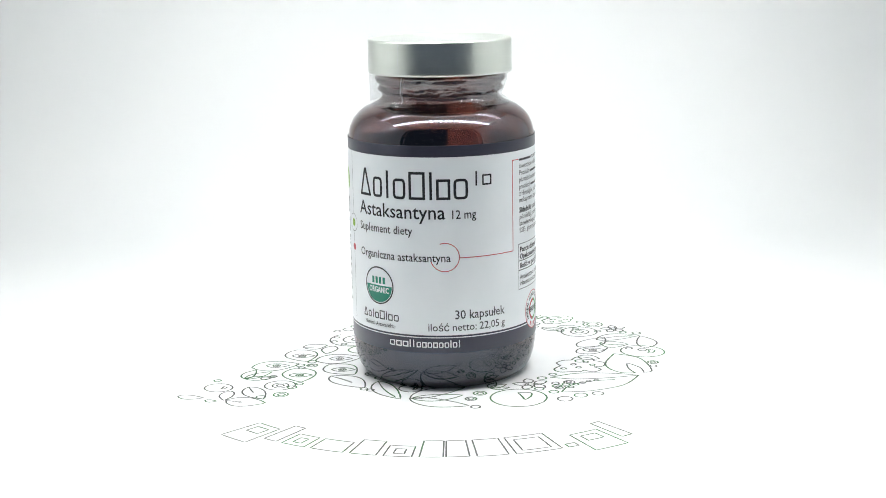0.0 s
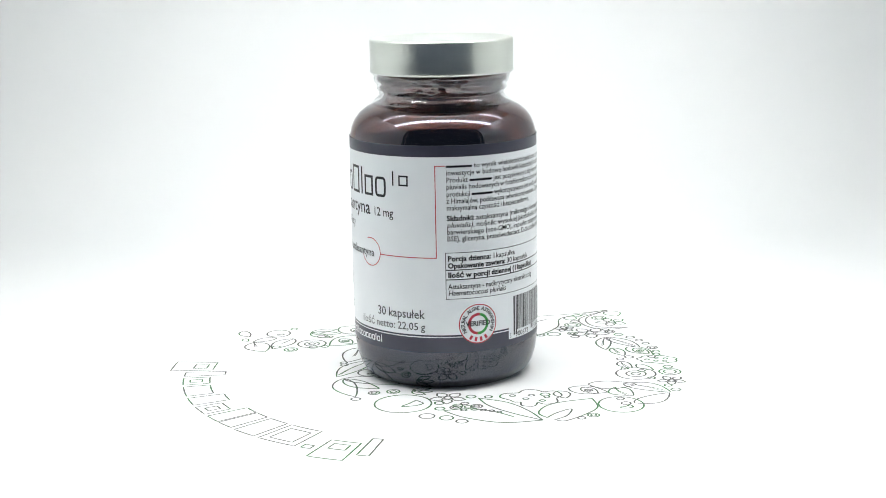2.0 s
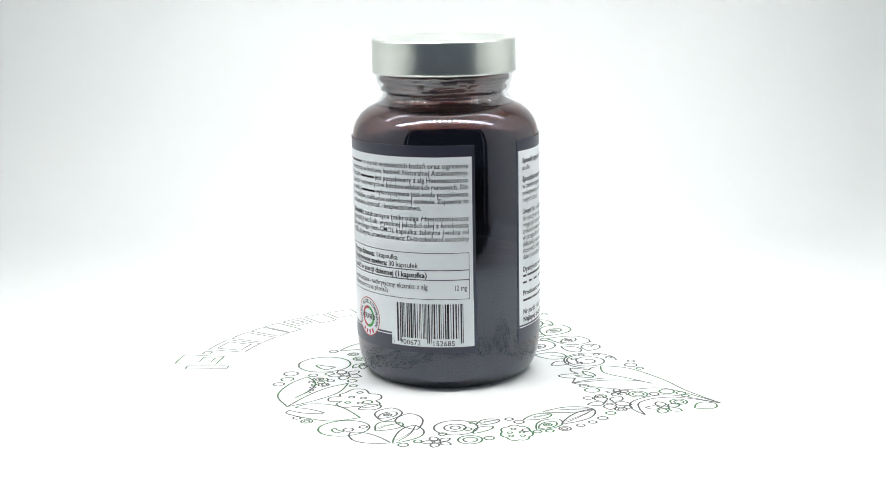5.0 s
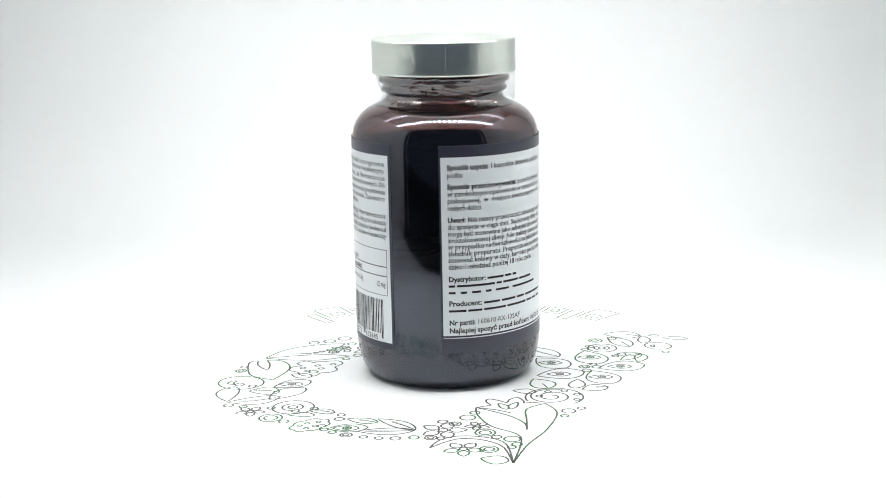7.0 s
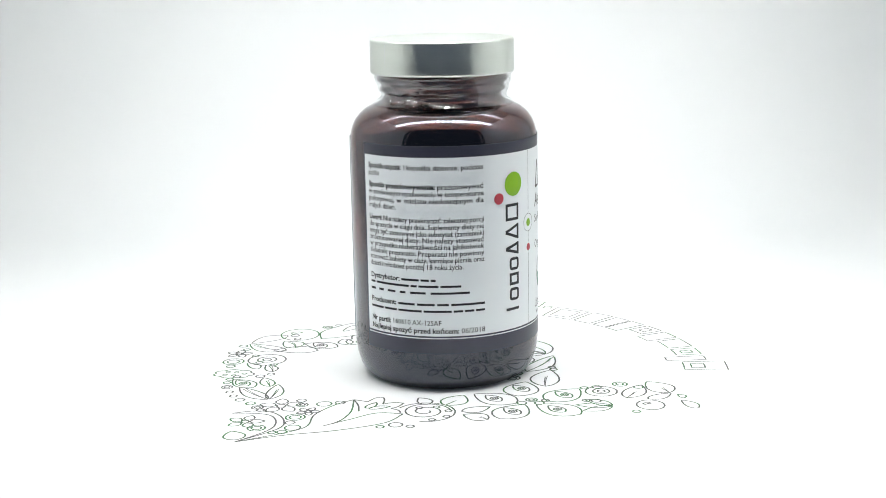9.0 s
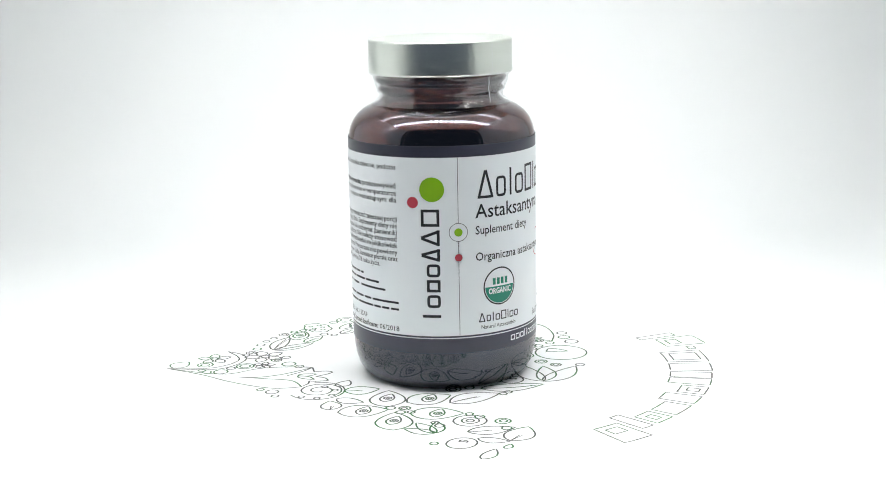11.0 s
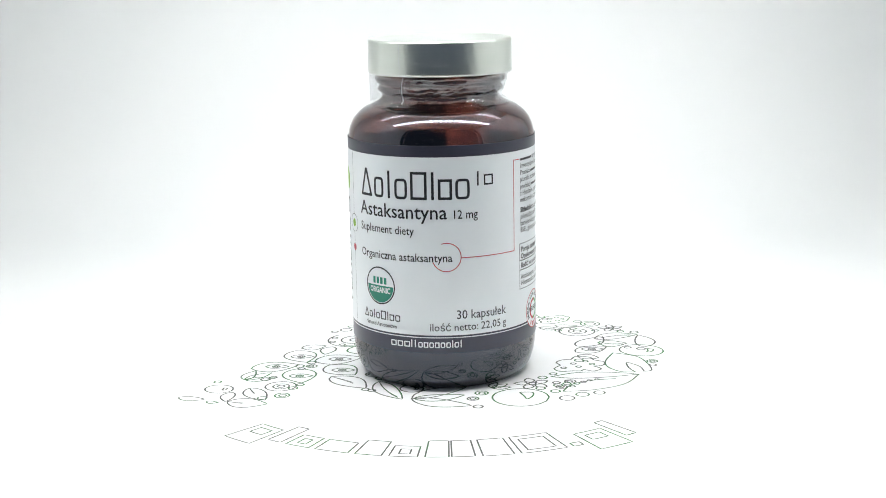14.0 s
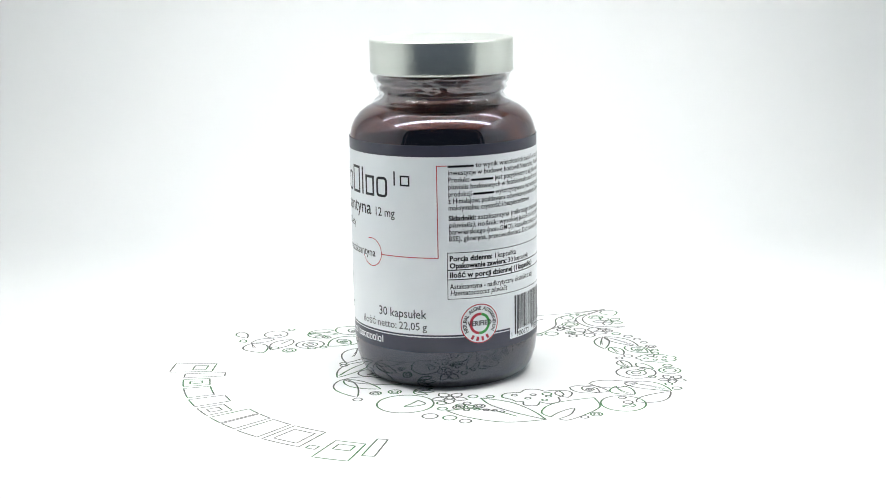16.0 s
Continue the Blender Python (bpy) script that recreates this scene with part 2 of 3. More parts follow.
def motif_leaf(sheet, a, b, w, bow=0.0, vein=0.0):
    out, mid = leaf_shape(a, b, w, bow)
    f = Flat().stroke(to_sheet(out), LINE, True)
    if vein:
        n = int(vein * len(mid))
        f.stroke(to_sheet(mid[:max(n, 3)]), LINE * 0.7)
        f.stroke(to_sheet([(x + 3 * (i / n) ** 2, y + 3 * (i / n)) for i, (x, y) in enumerate(mid[:max(n, 3)])]), LINE * 0.5)
    f.on_sheet("printed_leaf", PRINT, sheet)


def motif_rings(sheet, x, y, radii, name="printed_ring"):
    f = Flat()
    for r in radii:
        f.stroke(to_sheet(circle(x + random.uniform(-0.6, 0.6), y, r, 26 if r > 9 else 16)), LINE, True)
    f.on_sheet(name, PRINT, sheet)


def motif_flower(sheet, x, y, r, petals=5, turn=0.0):
    f = Flat()
    for k in range(petals):
        a = turn + 2 * math.pi * k / petals
        c, s = math.cos(a), math.sin(a)
        out, _ = leaf_shape((x + c * r * 0.25, y + s * r * 0.25), (x + c * r, y + s * r), r * 0.55)
        f.stroke(to_sheet(out), LINE, True)
    f.stroke(to_sheet(circle(x, y, r * 0.2, 10)), LINE, True)
    f.on_sheet("printed_flower", PRINT, sheet)


def motif_tulip(sheet, x, y, r, turn):
    f = Flat()
    for d in (-0.85, 0.0, 0.85):
        a = turn + d
        out, _ = leaf_shape((x - r * 0.5 * math.cos(turn), y - r * 0.5 * math.sin(turn)), (x + r * math.cos(a), y + r * math.sin(a)), r * 0.6, 2 * d)
        f.stroke(to_sheet(out), LINE, True)
    f.on_sheet("printed_tulip", PRINT, sheet)


def motif_eye(sheet, a, b, w):
    out, _ = leaf_shape(a, b, w)
    x, y = a[0] * 0.48 + b[0] * 0.52, a[1] * 0.48 + b[1] * 0.52
    f = Flat().stroke(to_sheet(out), LINE, True)
    inner, _ = leaf_shape((x - 11, y + 5), (x + 13, y - 7), 15)
    f.stroke(to_sheet(inner), LINE, True)
    f.stroke(to_sheet(circle(x, y, 4.2, 14)), LINE, True).stroke(to_sheet(circle(x, y, 1.8, 10)), LINE, True)
    f.on_sheet("printed_seed_leaf", PRINT, sheet)


def motif_grapes(sheet, x, y, r, turn):
    f = Flat()
    c, s = math.cos(turn), math.sin(turn)
    pts = []
    for i in range(84):
        t = 2 * math.pi * i / 84
        k = 1 + 0.16 * abs(math.sin(3.5 * t))
        u, v = r * (1.1 + 2.9 * math.cos(t) * k), r * 2.0 * math.sin(t) * k
        pts.append((x + u * c - v * s, y + u * s + v * c))
    f.stroke(to_sheet(pts), LINE, True)
    for u, v in ((-0.6, 0.2), (0.9, 0.9), (0.9, -0.8), (2.3, 0.9), (2.4, -0.7)):
        f.stroke(to_sheet(circle(x + r * (u * c - v * s), y + r * (u * s + v * c), r * 0.36, 8)), LINE * 0.9, True)
    f.on_sheet("printed_berries", PRINT, sheet)


def motif_curves(sheet, name, lines):
    """A motif drawn as a few smooth pen lines."""
    f = Flat()
    for line in lines:
        f.stroke(to_sheet(curve_through(line)), LINE)
    f.on_sheet(name, PRINT, sheet)


def motif_fruit(sheet, x, y, r, squash=0.9):
    f = Flat().stroke(to_sheet(circle(x, y, r, 34, squash)), LINE, True)
    f.stroke(to_sheet(curve_through([(x + r * 0.1, y - r * 0.35), (x + r * 0.42, y - r * 0.38), (x + r * 0.5, y - r * 0.02), (x + r * 0.32, y + r * 0.12), (x + r * 0.28, y - r * 0.12), (x + r * 0.1, y - r * 0.35)])), LINE)
    f.on_sheet("printed_fruit", PRINT, sheet)


def printed_sheet():
    R, n = 178.0, 180
    sheet = new("turning_sheet", lathe("turning_sheet", [(0, 0), (R - 0.3, 0), (R, -0.1), (R, -0.25), (R - 0.3, -0.35), (0, -0.35)], PAPER, n))
    for p in sheet.data.polygons:
        p.use_smooth = False
    tagged(sheet, "round white paper sheet with fine leafy outline print turning under bottle", "turntable sheet")
    # head of the stem: two great lobes, a crown of sepals and a crescent
    motif_curves(sheet, "printed_bud", [[(46, 51), (65, 103), (81, 124), (115, 133), (144, 157), (157, 177)], [(157, 177), (118, 171), (90, 157), (78, 140)],
                                        [(78, 140), (93, 168), (108, 197), (100, 223)], [(100, 223), (75, 201), (61, 150), (57, 101), (46, 51)]])
    motif_curves(sheet, "printed_tulip", [[(157, 177), (147, 191)], [(147, 191), (158, 200), (159, 208), (150, 209), (136, 206)], [(136, 206), (139, 218), (135, 228)],
                                          [(135, 228), (124, 220), (120, 213)], [(120, 213), (112, 220), (104, 221)], [(157, 177), (138, 180), (117, 179)]])
    motif_leaf(sheet, (126, 187), (143, 200), 9, 1)
    motif_leaf(sheet, (123, 190), (127, 213), 9, -1)
    motif_curves(sheet, "printed_crescent", [[(136, 49), (139, 71), (130, 91), (104, 101), (77, 94), (46, 51)], [(136, 49), (131, 72), (121, 88), (98, 93), (74, 84), (46, 51)]])
    motif_leaf(sheet, (52, 53), (79, 48), 22)
    motif_flower(sheet, 106, 62, 20, 5, 0.4)
    motif_flower(sheet, 151, 100, 24, 5, 0.1)
    motif_flower(sheet, 127, 127, 13, 5, 0.6)
    for x, y, radii in ((110, 113, (10, 6)), (84, 73, (9, 5)), (78, 109, (8,)), (67, 98, (5,)), (94, 107, (5,)), (149, 145, (8,)), (150, 162, (5,)), (67, 212, (7,)), (59, 226, (4,)), (64, 196, (4,))):
        motif_rings(sheet, x, y, radii)
    f = Flat()
    f.stroke(to_sheet([(104 + (4 + 22 * t) * math.cos(1.2 + 13.0 * t), 247 + (4 + 22 * t) * math.sin(1.2 + 13.0 * t)) for t in [i / 70 for i in range(71)]]), LINE)
    f.stroke(to_sheet([(100 + (32 - 3 * t) * math.cos(-0.9 + 4.4 * t), 247 + (32 - 3 * t) * math.sin(-0.9 + 4.4 * t)) for t in [i / 34 for i in range(35)]]), LINE)
    for t in (0.1, 0.5, 0.9, 1.3, 1.7):
        f.stroke(to_sheet(circle(97 + 21 * math.cos(t * 2.2 - 0.6), 250 + 21 * math.sin(t * 2.2 - 0.6), 3.4, 12)), LINE, True)
    f.on_sheet("printed_spiral", PRINT, sheet)
    # stem
    for a, b, w in (((126, 252), (150, 246), 16), ((66, 306), (86, 284), 22), ((96, 284), (106, 315), 18), ((120, 270), (150, 294), 28), ((108, 462), (149, 489), 24), ((116, 511), (159, 498), 30), ((100, 483), (114, 512), 15), ((60, 524), (89, 516), 14), ((96, 521), (109, 518), 8)):
        motif_leaf(sheet, a, b, w, 1.5, 0.5 if w > 20 else 0)
    for a, b in (((66, 318), (106, 352)), ((112, 344), (152, 306)), ((64, 402), (104, 364)), ((112, 378), (148, 420)), ((136, 350), (184, 368))):
        motif_eye(sheet, a, b, 38)
    motif_tulip(sheet, 88, 428, 25, -1.3)
    motif_rings(sheet, 135, 441, (17, 9, 4))
    motif_fruit(sheet, 80, 480, 16)
    motif_rings(sheet, 156, 467, (8, 4))
    # the bowl, from the stem round to the stem's head
    motif_leaf(sheet, (164, 386), (222, 404), 32, -3, 0.6)
    motif_leaf(sheet, (222, 377), (278, 419), 26, 4, 0.9)
    motif_fruit(sheet, 268, 383, 13)
    motif_tulip(sheet, 266, 370, 13, -1.2)
    motif_leaf(sheet, (286, 412), (318, 352), 26, -4)
    motif_leaf(sheet, (288, 412), (330, 376), 22, 3)
    motif_leaf(sheet, (286, 413), (354, 404), 26, 4)
    motif_tulip(sheet, 347, 334, 15, -1.2)
    motif_curves(sheet, "printed_fruit", [circle(387, 356, 30, 12) + [(417, 356)], [(378, 341), (390, 335), (396, 345), (396, 358), (388, 350), (378, 341)]])
    motif_flower(sheet, 376, 307, 20, 5, 0.2)
    # open pod with its row of seeds
    motif_curves(sheet, "printed_pod", [[(383, 275), (403, 247), (435, 230), (466, 222)], [(383, 275), (410, 268), (440, 247), (466, 222)], [(418, 317), (416, 291), (429, 267), (450, 249)], [(418, 317), (444, 298), (466, 263), (466, 222)]])
    for x, y, radii in ((409, 303, (6, 3)), (409, 281, (6, 3)), (419, 296, (3,)), (419, 285, (3,)), (423, 276, (3,)), (427, 268, (2.6,)), (433, 261, (2.4,)), (432, 336, (8,)), (441, 317, (7,)), (454, 303, (6,)), (410, 320, (5,))):
        motif_rings(sheet, x, y, radii, "printed_bead")
    motif_curves(sheet, "printed_berries", [[(396, 243), (384, 252), (373, 246), (373, 230)], [(373, 230), (364, 222), (366, 210), (374, 204)], [(374, 204), (374, 190), (389, 186), (398, 194)], [(398, 194), (412, 196), (416, 209), (408, 216)],
                                            [(408, 216), (420, 222), (416, 234), (404, 233)], [(404, 233), (403, 240), (396, 243)]])
    for x, y in ((381, 238), (383, 218), (392, 203), (403, 210), (394, 226)):
        motif_rings(sheet, x, y, (3,), "printed_bead")
    motif_leaf(sheet, (374, 186), (400, 184), 18)
    motif_curves(sheet, "printed_leaf", [[(406, 157), (435, 158), (455, 175), (472, 200), (466, 210)], [(459, 216), (444, 222), (424, 212), (412, 192), (406, 157)], [(459, 216), (446, 204), (436, 186), (455, 194), (466, 208)]])
    motif_fruit(sheet, 431, 132, 26)
    motif_eye(sheet, (366, 174), (388, 136), 28)
    motif_leaf(sheet, (356, 150), (366, 98), 28, 3)
    motif_leaf(sheet, (362, 112), (400, 70), 26, -5, 0.9)
    motif_leaf(sheet, (372, 124), (404, 112), 26, 4, 0.9)
    motif_leaf(sheet, (429, 117), (402, 72), 24, 4)
    motif_rings(sheet, 328, 89, (22, 11, 5))
    motif_rings(sheet, 327, 50, (12, 7))
    motif_flower(sheet, 359, 57, 16, 5, 0.3)
    motif_grapes(sheet, 276, 58, 7, -1.3)
    motif_leaf(sheet, (278, 94), (306, 88), 15, 2, 0.8)
    motif_leaf(sheet, (292, 78), (318, 66), 13, 2)
    motif_eye(sheet, (222, 72), (256, 50), 24)
    motif_leaf(sheet, (222, 90), (256, 84), 16, 0, 0.7)
    motif_leaf(sheet, (176, 86), (226, 57), 20, -2, 0.9)
    motif_leaf(sheet, (176, 88), (228, 99), 18, 2, 0.7)
    # strewn beads
    beads = ((68, 88, 4), (150, 122, 6), (165, 122, 5), (112, 350, 5),
             (120, 362, 6), (108, 368, 5), (116, 376, 4), (150, 440, 5), (150, 426, 4), (104, 428, 5), (108, 418, 4), (142, 484, 5), (62, 460, 4))
    more = ((200, 357, 8), (216, 366, 5), (232, 408, 4), (224, 408, 4), (254, 372, 5), (343, 362, 7), (344, 383, 6), (362, 404, 5), (404, 300, 5), (410, 290, 4),
            (398, 292, 4), (392, 318, 5), (460, 168, 6), (466, 182, 4), (428, 126, 5), (412, 128, 4), (384, 203, 5), (376, 282, 5), (380, 264, 4), (346, 76, 4))
    rim = ((150, 75, 6), (165, 68, 5), (180, 57, 5), (195, 50, 4), (210, 46, 4), (229, 43, 6), (245, 43, 4), (257, 46, 4), (266, 54, 4), (308, 47, 5), (318, 80, 4), (376, 66, 4), (392, 62, 5), (140, 78, 4), (262, 80, 5), (268, 92, 4), (306, 96, 4))
    for x, y, r in (*beads, *more, *rim):
        motif_rings(sheet, x, y, (r, r * 0.5) if r > 5 else (r,), "printed_bead")
    # a curved row of outlined blocks where the maker's lettering runs
    a = -135.2
    glyphs = ((7.9, 78.0, 92.0, 1), (4.4, 73.3, 86.5, 0), (6.5, 78.0, 86.5, 1), (8.1, 78.0, 86.5, 0), (6.5, 75.0, 86.5, 0), (6.7, 78.0, 86.5, 1), (10.6, 73.3, 86.5, 2), (7.2, 73.3, 86.8, 0), (10.3, 73.3, 87.0, 1), (3.4, 84.4, 87.0, 0), (8.2, 78.2, 92.5, 1), (3.8, 73.5, 87.5, 0))
    for w, r0, r1, inner in glyphs:
        f = Flat()
        def block(a0, a1, p, q):
            pts = [(a0 + (a1 - a0) * i / 8, p) for i in range(9)] + [(a1, p + (q - p) * i / 5) for i in range(1, 5)] + [(a1 - (a1 - a0) * i / 8, q) for i in range(9)] + [(a0, q - (q - p) * i / 5) for i in range(1, 5)]
            f.stroke([(rr * math.cos(radians(aa)), rr * math.sin(radians(aa))) for aa, rr in pts], 0.50, True)
        if inner == 2:
            block(a + 0.4, a + w * 0.45, r0, r1), block(a + w * 0.5, a + w - 1.0, r0, r1)
        else:
            block(a + 0.4, a + w - 1.0, r0, r1)
            if inner:
                top = min(r1, 87.0)
                block(a + 2.0, a + w - 2.6, r0 + 2.4, top - 2.2)
        f.on_sheet("printed_block", PRINT, sheet)
        a += w
    return sheet


# ---- the bottle ----
R_LABEL = 30.05


def set_round(a):
    """Where an angle of the label's layout comes to lie on the glass: the label sits turned and a little unevenly stretched."""
    return a - radians(1.1) - (0.25 * math.sin(a) - 0.42 * math.cos(a)) / R_LABEL


def arc(deg):
    return radians(deg) * R_LABEL


WORDS = {}


def glyph_mesh(word, bold=False, slant=False):
    """The built-in font's outline of a word as flat triangles: points, faces, width; one unit is the type size."""
    key = (word, bold, slant)
    if key not in WORDS:
        whole, word = word, word.replace("ż", "z").replace("ą", "a").replace("ę", "e")
        cu = bpy.data.curves.new("type", "FONT")
        cu.body, cu.size, cu.resolution_u = word, 1.0, 2
        cu.offset = 0.030 if bold else 0.006
        cu.shear = 0.2 if slant else 0.0
        ob = new("type", cu)
        bpy.context.view_layer.update()
        me = bpy.data.meshes.new_from_object(ob.evaluated_get(bpy.context.evaluated_depsgraph_get()))
        v = [(q.co.x, q.co.y) for q in me.vertices]
        faces = [tuple(q.vertices) for q in me.polygons]
        width = max((q[0] for q in v), default=0.3)
        bpy.data.objects.remove(ob)
        bpy.data.curves.remove(cu)
        bpy.data.meshes.remove(me)
        for i, ch in enumerate(whole):
            # dot and tail of the letters that the font draws heavier
            if ch in "żąę":
                x1 = glyph_mesh(word[:i + 1], bold, slant)[2]
                top = max(q[1] for q in glyph_mesh("z")[0])
                w = 0.05 if bold else 0.035
                base = len(v)
                if ch == "ż":
                    c = x1 - 0.19
                    v += [(c - w, top + 0.09), (c + w, top + 0.09), (c + w, top + 0.17), (c - w, top + 0.17)]
                else:
                    v += [(x1 - 0.13, 0.02), (x1 - 0.05, 0.02), (x1 - 0.02, -0.13), (x1 - 0.12, -0.13)]
                faces.append((base, base + 1, base + 2, base + 3))
        WORDS[key] = (v, faces, width)
    return WORDS[key]


TYPE_CAP = max(q[1] for q in glyph_mesh("H")[0])


def text_line(label, text, a0, a1, z, cap, justify=True, mat=None, squeeze=1.06):
    """One line of print from angle a0, filled out to a1. Words: *bold, ^slanted, =a plain bar in a word's place."""
    size = 1.06 * cap / TYPE_CAP
    x0, room = arc(a0), arc(a1) - arc(a0)
    words = []
    for w in text.split():
        bold, slant, bar = w[0] == "*", w[0] == "^", w[0] == "="
        words.append((w[1:] if (bold or slant or bar) else w, bold, slant, bar))
    meshes = [glyph_mesh(w, b, s) for w, b, s, _ in words]
    total = sum(m[2] for m in meshes) * size * squeeze
    gaps = max(1, len(words) - 1)
    gap = 0.32 * size
    sx = size * squeeze
    if justify:
        gap = (room - total) / gaps
    if gap < 0.26 * size or (not justify and total + gap * gaps > room):
        gap = 0.26 * size
        sx *= (room - gap * gaps) / total
    f = Flat()
    for (w, b, s, bar), (v, faces, width) in zip(words, meshes):
        if bar:
            f.rect(x0, z + cap * 0.12, x0 + width * sx, z + cap * 0.58)
        else:
            base = len(f.verts)
            f.verts += [(x0 + px * sx, z + py * size) for px, py in v]
            f.faces += [tuple(base + i for i in q) for q in faces]
        x0 += width * sx + gap
    f.on_label("text_line", mat or INK, label, 0.12)


def words_at(label, text, x, z, cap, width, mat, bold=False):
    """A word centred on a point of the label, filling a width."""
    v, faces, wide = glyph_mesh(text, bold)
    size = cap / TYPE_CAP
    f = Flat()
    f.verts, f.faces = [(x + (px / wide - 0.5) * width, z + py * size) for px, py in v], list(faces)
    f.on_label("text_line", mat, label, 0.15)


def words_round(label, text, x, z, r, a0, a1, cap, mat):
    """Letters set round a seal, clockwise from angle a0 to a1."""
    f = Flat()
    size = cap / TYPE_CAP
    for i, ch in enumerate(text):
        if ch == " ":
            continue
        a = radians(a0 + (a1 - a0) * i / (len(text) - 1))
        v, faces, wide = glyph_mesh(ch, True)
        base = len(f.verts)
        for px, py in v:
            u, w = (px - wide / 2) * size, r + py * size
            f.verts.append((x + w * math.cos(a) + u * math.sin(a), z + w * math.sin(a) - u * math.cos(a)))
        f.faces += [tuple(base + k for k in q) for q in faces]
    f.on_label("text_line", mat, label, 0.15)


def label_band(name, a0, a1, z0, z1, mat, parent, lift, label=""):
    """A piece of label stock, bent round the glass, with its own thickness."""
    n = max(2, int((a1 - a0) / 2.5))
    verts, faces = [], []
    for i in range(n + 1):
        a = set_round(radians(a0 + (a1 - a0) * i / n))
        for r, z in ((R_LABEL + lift, z0), (R_LABEL + lift, z1), (R_LABEL + lift - 0.05, z1), (R_LABEL + lift - 0.05, z0)):
            verts.append((r * math.cos(a) / 1000, r * math.sin(a) / 1000, z / 1000))
    for i in range(n):
        for k in range(4):
            l = (k + 1) % 4
            faces.append((4 * i + k, 4 * i + 4 + k, 4 * i + 4 + l, 4 * i + l))
    faces += [(0, 1, 2, 3), (4 * n + 3, 4 * n + 2, 4 * n + 1, 4 * n)]
    me = mesh_of(name, verts, faces, mat, True)
    bm = bmesh.new()
    bm.from_mesh(me)
    bmesh.ops.recalc_face_normals(bm, faces=bm.faces[:])
    for e in bm.edges:
        e.smooth = e.calc_face_angle(0) < 0.6
    bm.to_mesh(me)
    bm.free()
    return part(name, me, parent, label)


def marks(a0, a1, z0, z1, kinds, weight):
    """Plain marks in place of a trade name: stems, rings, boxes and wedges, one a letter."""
    made = []
    x, end = arc(a0), arc(a1)
    unit = (end - x) / sum(w for _, w in kinds)
    low = z0 + (z1 - z0) * 0.74
    for kind, w in kinds:
        f = Flat()
        l, r = x + unit * w * 0.09, x + unit * w * 0.91
        mid, wide = (l + r) / 2, r - l
        h = weight / 2

        def seg(p, q):
            f.stroke([(p[0] + (q[0] - p[0]) * i / 8, p[1] + (q[1] - p[1]) * i / 8) for i in range(9)], weight)
        if kind == "wedge":
            seg((l + h, z0 + h), (mid - h * 0.2, z1)), seg((mid + h * 0.2, z1), (r - h, z0 + h)), seg((l, z0 + h), (r, z0 + h))
        elif kind == "ring":
            tall = (low - z0) / 2
            pts = []
            for i in range(32):
                c, d = math.cos(radians(11.25 * i)), math.sin(radians(11.25 * i))
                pts.append((mid + (wide - weight) / 2 * math.copysign(abs(c) ** 0.4, c), z0 + tall + (tall - h) * math.copysign(abs(d) ** 0.4, d)))
            f.stroke(pts, weight, True)
        elif kind == "stem":
            seg((mid, z0), (mid, z1))
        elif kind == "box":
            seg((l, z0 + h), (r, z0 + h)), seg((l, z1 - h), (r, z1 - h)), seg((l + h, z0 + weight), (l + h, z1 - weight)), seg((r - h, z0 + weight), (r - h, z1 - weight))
        elif kind == "gate":
            seg((l + h, z0), (l + h, low)), seg((r - h, z0), (r - h, low)), seg((l + weight, low - h), (r - weight, low - h)), seg((l + weight, z0 + h), (r - weight, z0 + h))
        made.append(f)
        x += unit * w
    return made


def lay(made, name, mat, label):
    for f in made:
        f.on_label(name, mat, label, 0.12)


def dark_capsule_fill(e):
    """Near-black fill for unseen capsules; blocks light in the lower half, lumpy on top."""
    def lumpy(a, r, z):
        p = Vector((3.2 * math.cos(a), 3.2 * math.sin(a), z * 0.21))
        return (r * (1 - 0.006 * (1 + noise.noise(p * 1.6))) if r > 0 else r), z + (1.6 * noise.noise(p) if z > 34 else 0)
    # reaches into the glass wall, so that no light runs along it
    heap = [(0, 2.2), (12, 2.0), (22.0, 1.5), (24.4, 1.5), (26.2, 2.6), (27.3, 4.4), (28.2, 7.2), (28.5, 10), (28.5, 20), (28.4, 30), (28.2, 38), (24, 39.4), (16, 40.2), (8, 39.2), (0, 40.4)]
    tagged(part("capsule_heap", lathe("capsule_heap", heap, DARK_FILL, 96, wobble=lumpy), e, "dark red soft capsules packed inside the bottle"), kind="stuff")


